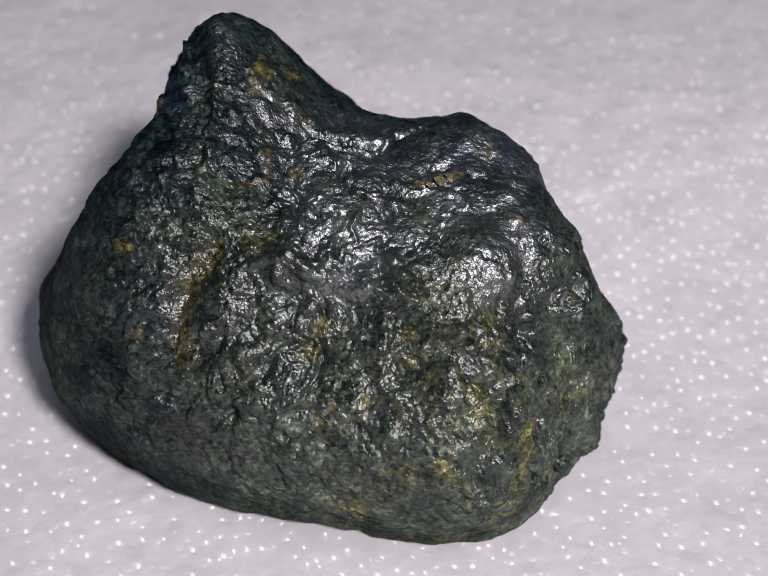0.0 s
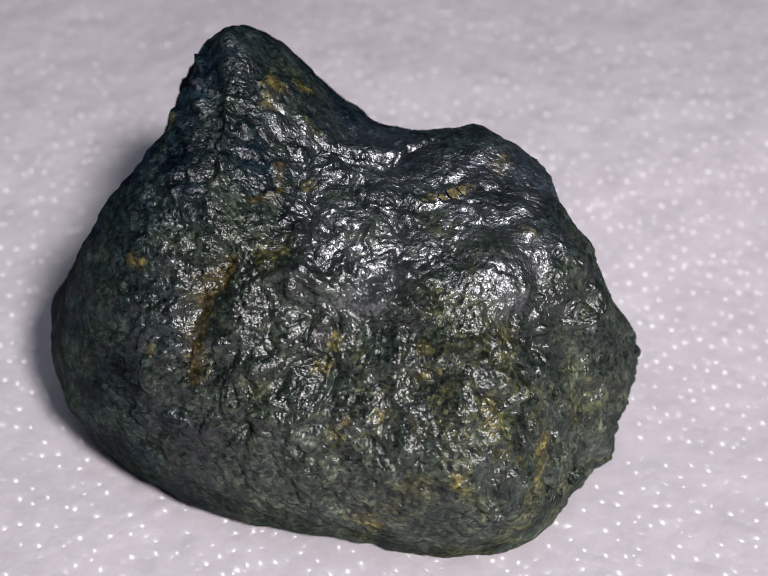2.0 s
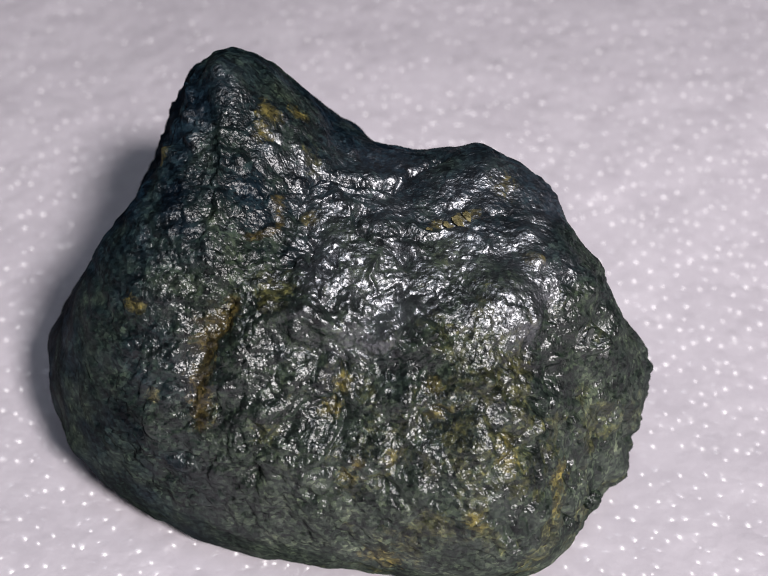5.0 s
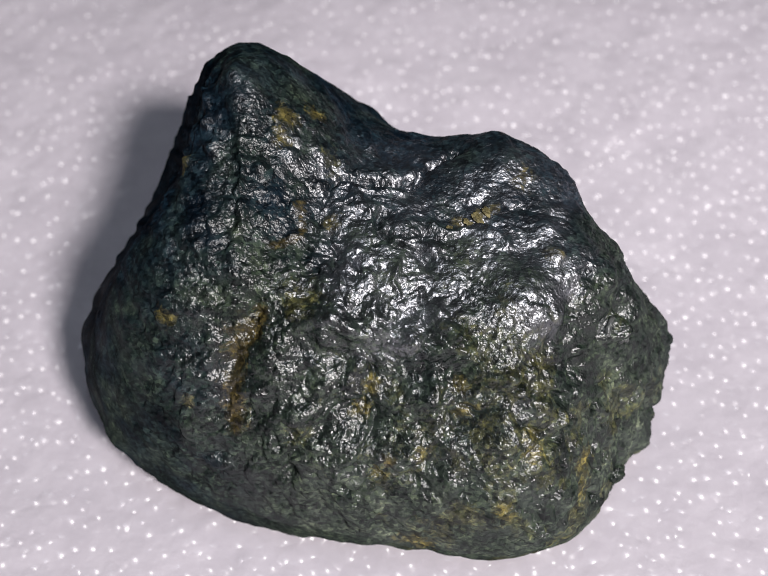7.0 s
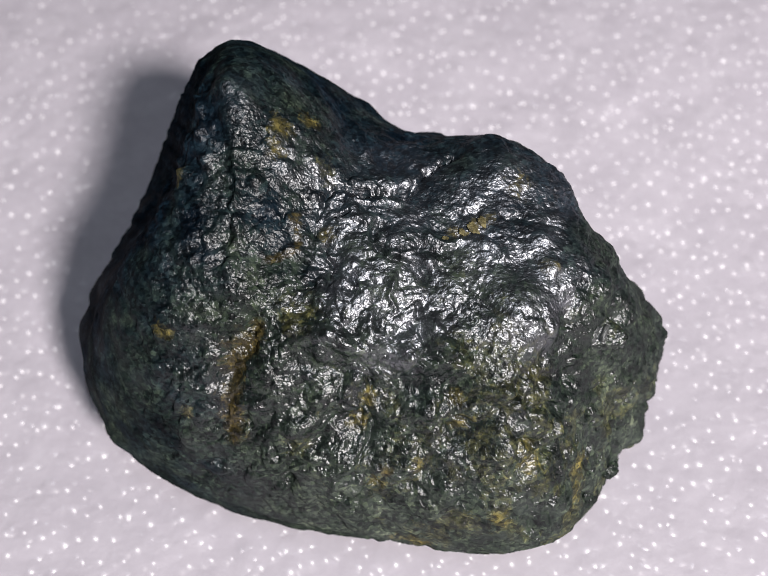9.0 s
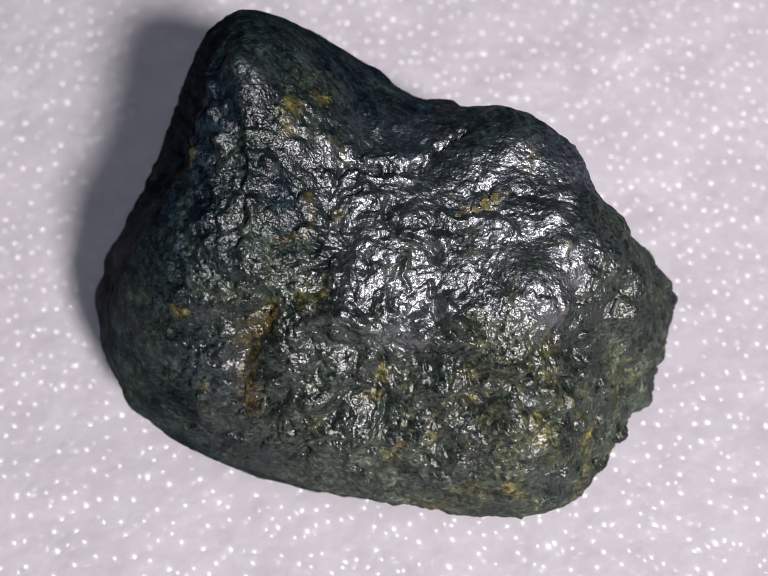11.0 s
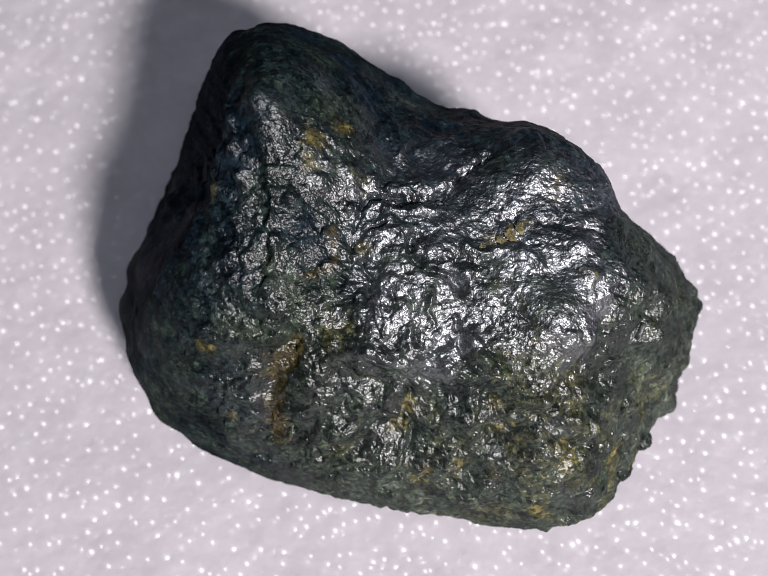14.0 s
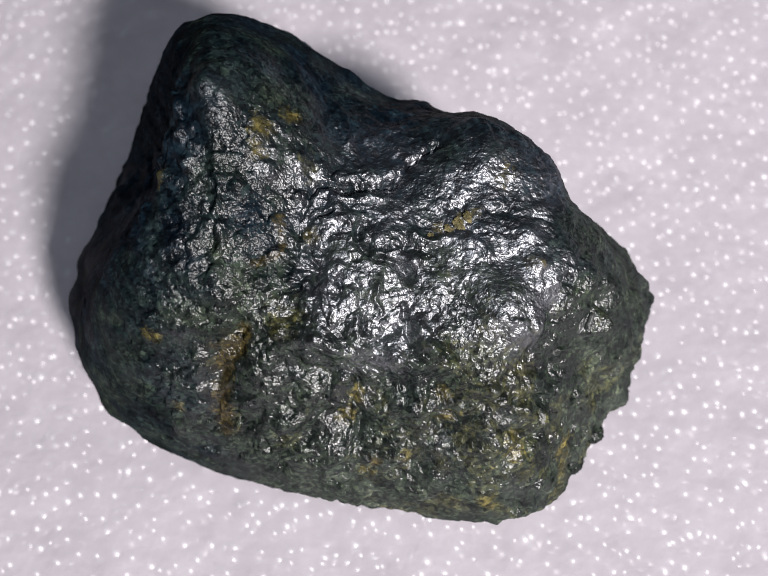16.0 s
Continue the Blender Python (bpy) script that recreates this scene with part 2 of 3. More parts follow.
def cube_sphere(n):
    """Directions and quads of a sphere made of six grids that share their borders."""
    a = np.tan(np.linspace(-1, 1, n + 1) * math.pi / 4)
    u, v = (g.ravel() for g in np.meshgrid(a, a))
    one = np.ones(u.size)
    sides = [(u, v, one), (v, u, -one), (one, u, v), (-one, v, u), (v, one, u), (u, -one, v)]
    points = np.concatenate([np.stack(s, 1) for s in sides])
    i = (np.arange(n)[:, None] * (n + 1) + np.arange(n)[None]).ravel()
    quad = np.stack([i, i + 1, i + n + 2, i + n + 1], 1)
    quads = np.concatenate([quad + s * (n + 1) ** 2 for s in range(6)])
    key = np.round(points * 1e6).astype(np.int64)
    key = (key[:, 0] * 2100001 + key[:, 1]) * 2100001 + key[:, 2]
    _, first, back = np.unique(key, return_index=True, return_inverse=True)
    d = points[first]
    return d / np.linalg.norm(d, axis=1)[:, None], back.ravel()[quads]


def broad_form(d):
    n = len(SWELL)
    i = np.arange(n) + 0.5
    h, a = 1 - 2 * i / n, i * math.pi * (3 - math.sqrt(5))
    s = np.sqrt(1 - h * h)
    out = 1 / np.sqrt(((d / HALF) ** 2).sum(1))
    for x, y, z, mm in zip(s * np.cos(a), s * np.sin(a), h, SWELL):
        out += 0.1 * mm * np.exp(11.0 * (d[:, 0] * x + d[:, 1] * y + d[:, 2] * z - 1))
    return out


d, quads = cube_sphere(280)
radius = broad_form(d)
base = CORE + d * radius[:, None]
relief = np.zeros(len(d))
layers = {name: np.zeros(len(d)) for name in ("ochre", "rust", "olive", "pale", "blue", "worn", "green", "matte", "sheen")}


def near(at, reach):
    """The vertices within reach of a place, and their squared distances."""
    box = np.flatnonzero((np.abs(base - at) < reach).all(1))
    return box, ((base[box] - at) ** 2).sum(1)


def dab(at, width, height):
    i, q = near(np.array(at), 2.6 * width)
    relief[i] += height * np.exp(-q / width ** 2)


def stroke(points, width, height):
    """A groove (height below 0) or ridge along a bent line."""
    points = np.array(points)
    low, high = points.min(0) - 3 * width, points.max(0) + 3 * width
    i = np.flatnonzero(((base > low) & (base < high)).all(1))
    best = np.full(len(i), 9.0)
    p = base[i] + 0.08 * np.stack([layered(base[i] * 3.5 + s, 3) for s in (3, 31, 57)], 1)
    for a, b in zip(points[:-1], points[1:]):
        t = np.clip(((p - a) @ (b - a)) / ((b - a) @ (b - a)), 0, 1)
        best = np.minimum(best, ((p - a - t[:, None] * (b - a)) ** 2).sum(1))
    relief[i] += height * np.exp(-best / width ** 2)


def stain(kind, at, width, strength=1.0):
    i, q = near(np.array(at), 2.2 * width)
    layers[kind][i] = np.maximum(layers[kind][i], strength * np.exp(-q / width ** 2))


def stain_line(kind, points, width):
    for a, b in zip(points[:-1], points[1:]):
        for t in np.linspace(0, 1, 6):
            stain(kind, tuple(np.array(a) * (1 - t) + np.array(b) * t), width)


def facet(at, normal, reach):
    """A flat cleavage face."""
    i, q = near(np.array(at), reach)
    n = np.array(normal) / np.linalg.norm(normal)
    flat = ((np.array(at) - CORE) @ n) / (d[i] @ n) - radius[i]
    w = step(reach - np.sqrt(q), 0, 0.6 * reach)
    relief[i] = relief[i] * (1 - w) + flat * w


# knobs and hollows
dab((-1.14, 1.43, 4.42), 0.45, 0.192)
dab((-0.44, 1.10, 3.76), 0.45, -0.117)
dab((-1.29, -0.38, 2.73), 0.18, -0.141)
dab((-1.86, -0.34, 3.20), 0.18, 0.149)
dab((-0.53, -0.94, 1.46), 0.18, -0.145)
dab((-1.70, 1.82, 3.78), 0.45, -0.101)
dab((0.84, -0.83, 2.43), 0.28, -0.097)
dab((1.37, -1.35, 1.96), 0.45, 0.082)
dab((-2.05, 1.25, 3.46), 0.18, 0.129)
dab((2.10, 0.25, 3.15), 0.28, 0.101)
dab((-0.41, 2.33, 3.59), 0.28, -0.090)
dab((0.35, -0.88, 2.60), 0.28, 0.098)
dab((-1.30, 2.77, 3.97), 0.45, 0.074)
dab((2.26, 1.32, 2.28), 0.45, -0.080)
dab((2.89, 0.86, 1.81), 0.28, 0.074)
dab((2.12, -0.55, 1.54), 0.45, -0.098)
dab((-0.10, 0.65, 3.59), 0.28, 0.059)
dab((-2.84, 0.89, 1.95), 0.18, -0.093)
dab((1.45, 0.96, 3.39), 0.28, -0.071)
dab((1.68, -0.24, 3.08), 0.18, 0.096)
dab((1.65, -1.40, 1.50), 0.45, 0.068)
dab((0.93, -1.10, 2.18), 0.45, -0.049)
dab((1.22, -0.89, 2.59), 0.28, 0.085)
dab((2.06, -0.29, 2.38), 0.45, -0.065)
dab((-0.10, -0.76, 2.40), 0.18, -0.061)
dab((-0.27, -1.18, 2.05), 0.28, 0.079)
dab((-1.24, 1.93, 4.39), 0.45, 0.069)
dab((-1.16, -0.26, 2.96), 0.18, -0.078)
dab((1.98, -0.76, 0.29), 0.28, 0.062)
dab((1.42, 0.32, 3.26), 0.18, -0.077)
dab((-0.79, 0.66, 3.66), 0.18, -0.071)
dab((2.78, 0.42, 0.94), 0.18, -0.059)
dab((-1.36, 1.29, 4.14), 0.18, -0.074)
dab((0.47, 1.51, 3.58), 0.18, 0.077)
dab((-1.72, -0.82, 1.87), 0.18, 0.077)
dab((1.90, 1.41, 3.24), 0.28, 0.044)
dab((2.06, 1.14, 2.91), 0.18, -0.063)
dab((2.77, 0.18, 0.68), 0.18, 0.061)
dab((-3.11, 0.90, 1.69), 0.18, 0.062)
dab((-0.90, -0.57, 2.92), 0.28, 0.055)
dab((-0.82, 2.72, 3.65), 0.28, -0.069)
dab((0.96, 2.07, 3.09), 0.18, -0.060)
dab((2.36, -0.28, 0.94), 0.18, -0.060)
dab((-1.59, 2.11, 3.96), 0.28, -0.050)
dab((-1.69, -0.65, 2.49), 0.18, 0.041)
dab((0.42, 2.03, 3.33), 0.18, 0.064)
dab((2.40, 0.89, 2.77), 0.18, 0.055)
dab((0.04, 2.62, 3.13), 0.18, 0.068)
dab((-2.73, -0.17, 1.22), 0.18, 0.056)
dab((1.73, -0.29, 2.70), 0.28, -0.050)
dab((-2.01, 2.80, 2.86), 0.18, -0.065)
dab((-0.80, 1.23, 4.06), 0.18, -0.050)

# creases, ridges and the broken edge
stroke([(-1.02, -0.25, 3.16), (-1.20, -0.37, 3.01), (-1.32, -0.57, 2.69), (-1.31, -0.74, 2.38)], 0.120, -0.055)  # rusty crease
stroke([(-0.33, 0.37, 3.46), (-0.29, 0.19, 3.41), (-0.31, 0.02, 3.36)], 0.050, -0.017)  # curl dip
stroke([(-0.06, 0.39, 3.49), (0.05, 0.16, 3.44), (0.11, -0.08, 3.33)], 0.050, -0.017)  # curl dip
stroke([(-1.75, 2.28, 3.60), (-1.93, 2.10, 3.20), (-2.25, 1.94, 2.57), (-2.49, 1.70, 2.35)], 0.050, 0.029)  # flank ridge
stroke([(-1.82, 2.45, 3.50), (-2.13, 2.47, 2.84), (-2.39, 2.17, 2.39)], 0.045, 0.026)  # flank ridge
stroke([(-1.58, 2.34, 4.00), (-2.03, 2.30, 3.00), (-2.33, 2.02, 2.48)], 0.035, -0.029)  # flank dip
stroke([(-0.57, -0.31, 3.15), (-0.09, -0.37, 3.12), (0.35, -0.47, 2.94), (0.79, -0.50, 2.92)], 0.140, 0.056)  # lower brow
stroke([(-0.55, -0.49, 2.96), (-0.02, -0.54, 2.85), (0.47, -0.65, 2.73), (0.92, -0.68, 2.76)], 0.140, -0.056)  # brow dip
stroke([(2.11, 0.25, 2.98), (2.01, -0.02, 2.87), (1.89, -0.26, 2.74)], 0.100, 0.056)  # edge fold
dab((2.37, 0.29, 2.63), 0.16, -0.112)  # dark pocket
stroke([(-0.86, 1.80, 4.21), (-0.83, 1.50, 4.19), (-0.88, 1.23, 4.12), (-1.02, 1.11, 4.09)], 0.054, -0.070)  # beside the peak knob
stroke([(-1.40, 1.69, 4.23), (-1.30, 1.36, 4.19), (-1.23, 1.15, 4.11), (-1.26, 0.91, 3.99), (-1.25, 0.60, 3.82)], 0.090, -0.049)  # beside the peak knob
dab((-1.06, 1.53, 4.24), 0.21, 0.084)  # peak knob
stroke([(-1.53, 1.74, 4.16), (-1.46, 1.40, 4.14), (-1.44, 1.22, 4.09)], 0.045, 0.056)  # rib
stroke([(-1.08, 1.04, 4.06), (-1.10, 0.79, 3.92), (-1.16, 0.60, 3.82), (-1.15, 0.41, 3.70), (-1.11, 0.30, 3.62)], 0.044, 0.070)  # rib below the knob
dab((-0.76, 1.22, 4.08), 0.10, 0.084)  # nodule
dab((-0.44, 1.16, 3.91), 0.11, 0.084)  # nodule
dab((-0.64, 1.16, 4.01), 0.05, 0.049)  # nodule
dab((-0.68, 1.01, 3.95), 0.08, 0.063)  # nodule
dab((-1.39, 1.01, 4.02), 0.07, 0.070)  # nodule
dab((-1.63, 0.97, 3.88), 0.07, 0.077)  # nodule
dab((-1.34, 1.16, 4.10), 0.05, 0.049)  # nodule
dab((-1.72, 1.20, 3.85), 0.05, 0.056)  # nodule
dab((-0.61, 0.83, 3.81), 0.07, 0.056)  # nodule
dab((-0.87, 0.65, 3.79), 0.06, 0.056)  # nodule
dab((-0.68, 0.62, 3.69), 0.06, 0.056)  # nodule
dab((-0.48, 0.86, 3.76), 0.06, 0.056)  # nodule
dab((-0.97, 0.83, 3.93), 0.06, 0.049)  # nodule
dab((-0.95, 0.46, 3.69), 0.06, 0.049)  # nodule
dab((-0.23, 1.15, 3.78), 0.06, 0.049)  # nodule
dab((0.01, 1.44, 3.62), 0.06, 0.042)  # nodule
dab((-1.49, 0.70, 3.84), 0.06, 0.056)  # nodule
dab((-1.66, 0.65, 3.77), 0.06, 0.056)  # nodule
dab((-1.41, 0.37, 3.70), 0.07, 0.049)  # nodule
dab((-1.16, 0.15, 3.54), 0.07, 0.049)  # nodule
dab((-0.26, 1.92, 3.76), 0.28, -0.084)  # dark hollow
dab((-0.14, 1.60, 3.73), 0.18, -0.070)  # dark hollow
stroke([(-0.08, 1.08, 3.66), (0.18, 1.16, 3.56), (0.41, 1.22, 3.52)], 0.073, 0.049)  # upper lip
stroke([(0.14, 1.61, 3.50), (0.47, 1.66, 3.43)], 0.075, 0.049)  # upper fold
stroke([(-0.26, 0.97, 3.72), (0.00, 0.98, 3.61), (0.27, 1.04, 3.54), (0.52, 1.10, 3.52), (0.62, 1.26, 3.53), (0.74, 1.41, 3.54), (0.88, 1.57, 3.52)], 0.041, -0.119)  # long crack
stroke([(-0.26, 0.89, 3.68), (0.00, 0.91, 3.59), (0.27, 0.90, 3.54)], 0.054, 0.042)  # ledge
stroke([(-0.38, 0.72, 3.63), (-0.09, 0.77, 3.58), (0.13, 0.74, 3.55)], 0.027, -0.084)  # ledge crack
stroke([(-0.29, 0.67, 3.57), (-0.00, 0.64, 3.54)], 0.022, 0.049)  # ledge edge
stroke([(-0.32, 0.96, 3.75), (-0.39, 0.83, 3.71), (-0.44, 0.68, 3.62), (-0.43, 0.52, 3.53)], 0.031, -0.063)  # ledge end
stroke([(0.11, 0.60, 3.53), (0.16, 0.42, 3.50), (0.26, 0.34, 3.45), (0.45, 0.25, 3.36), (0.54, 0.14, 3.30)], 0.049, -0.098)  # channel
stroke([(0.35, 0.42, 3.45), (0.57, 0.42, 3.39), (0.73, 0.46, 3.37)], 0.027, -0.049)  # channel branch
dab((1.33, 1.25, 3.54), 0.32, 0.098)  # hump
stroke([(0.90, 0.84, 3.47), (1.30, 0.74, 3.45), (1.66, 0.76, 3.40), (1.89, 0.75, 3.29)], 0.036, -0.049)  # below the hump
stroke([(1.45, 0.17, 3.27), (1.68, 0.20, 3.23), (1.98, 0.25, 3.10)], 0.023, -0.084)  # short crack
dab((1.66, 0.29, 3.27), 0.08, 0.070)  # nodule
dab((1.99, 0.46, 3.18), 0.09, 0.042)  # nodule
stroke([(0.55, 0.54, 3.43), (0.82, 0.52, 3.38)], 0.054, 0.063)  # lump
dab((0.57, 0.32, 3.36), 0.08, 0.063)  # lump
stroke([(0.93, 0.49, 3.38), (1.24, 0.42, 3.36)], 0.063, 0.049)  # lump
dab((1.61, 0.57, 3.37), 0.11, 0.056)  # lump
stroke([(0.89, 0.61, 3.41), (1.11, 0.59, 3.41), (1.29, 0.63, 3.42)], 0.027, -0.056)  # crease
stroke([(0.70, 0.24, 3.31), (0.92, 0.25, 3.31), (1.14, 0.22, 3.30)], 0.027, -0.042)  # crease
dab((1.35, -0.10, 3.15), 0.36, 0.119)  # smooth bulge
stroke([(1.13, -0.15, 3.14), (1.35, -0.11, 3.14), (1.53, -0.14, 3.08)], 0.027, -0.042)  # crease
stroke([(1.06, -0.22, 3.11), (1.05, 0.10, 3.26)], 0.031, -0.049)  # crease
stroke([(0.58, -0.20, 3.16), (0.69, -0.42, 3.01)], 0.067, 0.077)  # lobe
dab((0.36, -0.42, 3.00), 0.08, 0.070)  # lobe
dab((-0.37, -0.31, 3.15), 0.11, 0.077)  # lobe
dab((-0.17, -0.38, 3.10), 0.08, 0.049)  # lobe
stroke([(0.46, -0.07, 3.24), (0.48, -0.30, 3.10), (0.48, -0.49, 2.92)], 0.036, -0.063)  # between lobes
stroke([(0.85, -0.30, 3.08), (0.84, -0.56, 2.88)], 0.027, -0.084)  # between lobes
stroke([(0.15, -0.24, 3.21), (0.18, -0.39, 3.05)], 0.036, -0.049)  # between lobes
stroke([(-0.37, 0.34, 3.44), (-0.27, 0.22, 3.41), (-0.35, 0.06, 3.36)], 0.036, -0.084)  # curl
stroke([(-0.46, 0.15, 3.38), (-0.39, 0.29, 3.42), (-0.26, 0.37, 3.45)], 0.031, 0.063)  # curl
stroke([(-0.50, 0.32, 3.45), (-0.51, 0.18, 3.39)], 0.022, -0.063)  # curl
stroke([(-0.10, 0.16, 3.43), (-0.08, -0.05, 3.35)], 0.022, -0.063)  # curl
stroke([(-0.18, -0.17, 3.28), (-0.24, 0.04, 3.37)], 0.031, 0.042)  # curl
stroke([(-0.81, 0.17, 3.45), (-0.55, 0.23, 3.42)], 0.027, -0.063)  # curl
stroke([(0.23, 0.16, 3.40), (0.27, -0.17, 3.24)], 0.040, 0.063)  # curl
stroke([(-0.74, -0.02, 3.33), (-0.51, 0.10, 3.36)], 0.027, -0.070)  # curl
dab((1.83, -0.16, 2.91), 0.21, -0.070)  # smooth dip
dab((1.69, -0.77, 2.30), 0.09, 0.084)  # lump
stroke([(1.00, -0.69, 2.73), (1.15, -0.76, 2.64), (1.34, -0.68, 2.66)], 0.032, -0.070)  # crease
stroke([(0.85, -0.89, 2.51), (0.96, -0.95, 2.45), (1.10, -0.86, 2.53)], 0.032, -0.063)  # crease
stroke([(-2.45, -0.05, 2.55), (-2.24, -0.31, 2.43)], 0.024, -0.056)  # scratch
stroke([(-2.38, -0.21, 2.38), (-2.17, -0.46, 2.12)], 0.024, -0.056)  # scratch
stroke([(-2.33, -0.40, 1.85), (-2.05, -0.59, 1.60)], 0.025, -0.056)  # scratch
stroke([(-2.82, 0.88, 2.21), (-2.69, 0.43, 2.44)], 0.025, -0.042)  # scratch
stroke([(-1.62, 2.60, 3.75), (-1.84, 2.38, 3.35), (-2.13, 2.20, 2.78), (-2.48, 1.84, 2.32), (-2.71, 1.53, 2.15)], 0.055, 0.036)  # flank rib
stroke([(-1.61, 2.45, 3.91), (-2.00, 2.29, 3.08), (-2.30, 2.19, 2.51)], 0.055, 0.036)  # flank rib
stroke([(-1.56, 1.89, 4.13), (-1.76, 1.67, 3.84), (-2.10, 1.99, 2.77)], 0.038, -0.060)  # flank groove
stroke([(-1.44, -0.39, 2.95), (-1.48, -0.55, 2.68)], 0.071, 0.077)  # lobe
stroke([(-0.96, -0.14, 3.26), (-1.07, -0.34, 3.07), (-1.18, -0.57, 2.74), (-1.22, -0.72, 2.47)], 0.062, -0.030)  # rusty crease
dab((-1.11, 0.05, 3.45), 0.16, 0.063)  # lump
dab((-0.70, -0.86, 2.45), 0.11, 0.070)  # lump
dab((0.19, -0.66, 2.63), 0.11, -0.077)  # hollow
dab((-0.80, -1.06, 1.85), 0.09, -0.070)  # hollow
dab((0.05, -0.84, 2.40), 0.13, -0.077)  # hollow
dab((1.87, -0.45, 2.50), 0.13, -0.077)  # hollow
dab((1.13, -1.06, 2.29), 0.17, 0.070)  # lump
dab((0.63, -1.24, 1.95), 0.11, 0.063)  # lump
dab((1.76, -0.60, 2.41), 0.07, 0.063)  # lump
dab((2.19, -0.45, 1.91), 0.06, 0.063)  # lump
dab((0.69, -0.37, 3.04), 0.14, 0.063)  # lump
dab((-0.40, -0.44, 3.03), 0.11, 0.056)  # lump
dab((0.46, -0.74, 2.60), 0.12, 0.063)  # lump
dab((0.84, -0.71, 2.71), 0.10, -0.070)  # hollow
dab((-0.22, -1.01, 2.20), 0.11, 0.056)  # lump
dab((-0.49, -0.93, 2.35), 0.08, -0.056)  # hollow
dab((1.19, -0.65, 2.75), 0.10, 0.063)  # lump
dab((-0.09, -0.54, 2.85), 0.10, 0.056)  # lump
dab((-0.56, -0.62, 2.77), 0.09, -0.056)  # hollow
dab((1.51, -0.76, 2.46), 0.11, 0.056)  # lump
dab((0.87, -0.99, 2.39), 0.09, -0.056)  # hollow
dab((0.27, -1.08, 2.12), 0.11, 0.056)  # lump
dab((-0.03, -1.16, 1.88), 0.09, -0.049)  # hollow
dab((-1.00, -0.68, 2.62), 0.10, 0.056)  # lump
dab((-1.18, -0.88, 2.13), 0.10, 0.049)  # lump
dab((-1.66, -0.72, 2.08), 0.10, 0.049)  # lump
dab((2.44, -0.11, 1.90), 0.09, 0.070)  # lump
dab((2.58, 0.25, 2.10), 0.09, 0.063)  # lump
dab((2.27, -0.53, 1.52), 0.09, 0.063)  # lump
dab((2.32, -0.14, 2.16), 0.07, -0.070)  # hollow
dab((1.74, -1.15, 1.64), 0.09, 0.056)  # lump
dab((1.03, -1.33, 1.83), 0.10, 0.049)  # lump
stroke([(1.44, -0.96, 2.28), (1.67, -0.92, 2.13)], 0.053, -0.070)  # hollow
stroke([(1.90, -0.34, 2.60), (2.02, -0.15, 2.73)], 0.041, 0.049)  # rib
stroke([(1.89, -0.16, 2.85), (1.93, 0.08, 3.03)], 0.054, 0.049)  # rib
stroke([(1.22, -1.38, 1.56), (1.63, -1.28, 1.38)], 0.027, 0.042)  # rib
dab((1.14, 1.62, 3.52), 0.19, 0.070)  # hump
dab((0.62, 2.40, 2.88), 0.16, 0.060)  # back knob
dab((0.97, 2.10, 3.08), 0.08, -0.110)  # saddle notch
dab((0.30, 2.62, 2.70), 0.10, -0.050)  # saddle notch
dab((-3.06, 1.40, 1.70), 0.20, 0.060)
dab((-2.86, 0.80, 2.05), 0.22, -0.080)
dab((-1.68, 1.50, 3.72), 0.22, -0.050)
dab((-1.81, 3.16, 3.28), 0.22, 0.060)
# the broken edge: lobes parted by upright notches
stroke([(2.78, 0.78, 2.00), (2.87, 0.68, 1.33), (2.90, 0.66, 0.90)], 0.070, -0.080)
stroke([(2.60, 0.05, 1.60), (2.71, 0.16, 1.07), (2.79, 0.40, 1.02), (2.80, 0.46, 0.60)], 0.080, -0.090)
stroke([(2.25, -0.42, 1.40), (2.35, -0.33, 0.97), (2.43, -0.16, 0.74), (2.47, -0.03, 0.55)], 0.080, -0.150)
stroke([(2.25, -0.65, 1.10), (2.28, -0.58, 0.85)], 0.050, -0.050)
stroke([(2.00, -0.95, 1.30), (2.08, -0.86, 0.97), (2.15, -0.55, 0.69)], 0.070, -0.090)
dab((2.93, 0.85, 1.50), 0.16, 0.040)
dab((2.91, 0.42, 1.22), 0.14, 0.070)
dab((2.66, -0.12, 1.02), 0.17, 0.110)
dab((2.19, -0.81, 0.97), 0.08, 0.070)
dab((1.80, -1.23, 0.95), 0.20, 0.070)
dab((2.95, 0.80, 1.65), 0.12, 0.050)
dab((2.70, 0.10, 0.67), 0.14, 0.060)
stain("ochre", (1.05, 0.70, 3.44), 0.13)
stain("ochre", (1.15, 0.73, 3.45), 0.09)
stain("ochre", (0.84, 0.63, 3.41), 0.09)
stain("ochre", (1.42, 1.10, 3.50), 0.16)
stain("ochre", (1.64, 0.28, 3.27), 0.11)
stain("pale", (-1.68, -0.61, 2.42), 0.09)
stain("ochre", (-1.82, -0.20, 3.10), 0.14)
stain("ochre", (-0.09, -0.81, 2.45), 0.16)
stain("ochre", (-0.01, -0.65, 2.65), 0.14)
stain("ochre", (0.87, -0.91, 2.50), 0.14)
stain("ochre", (0.83, -0.75, 2.66), 0.13)
stain("ochre", (1.43, -1.04, 2.19), 0.18)
stain("olive", (2.01, -0.87, 1.64), 0.25)
stain("olive", (1.94, -1.04, 1.48), 0.20)
stain("olive", (2.28, -0.37, 1.85), 0.32)
stain("ochre", (-0.78, 1.14, 4.06), 0.13)
stain("ochre", (-0.49, 1.54, 4.02), 0.14)
stain("ochre", (-1.67, 0.98, 3.85), 0.12)
stain("olive", (1.53, -0.50, 2.75), 0.28)
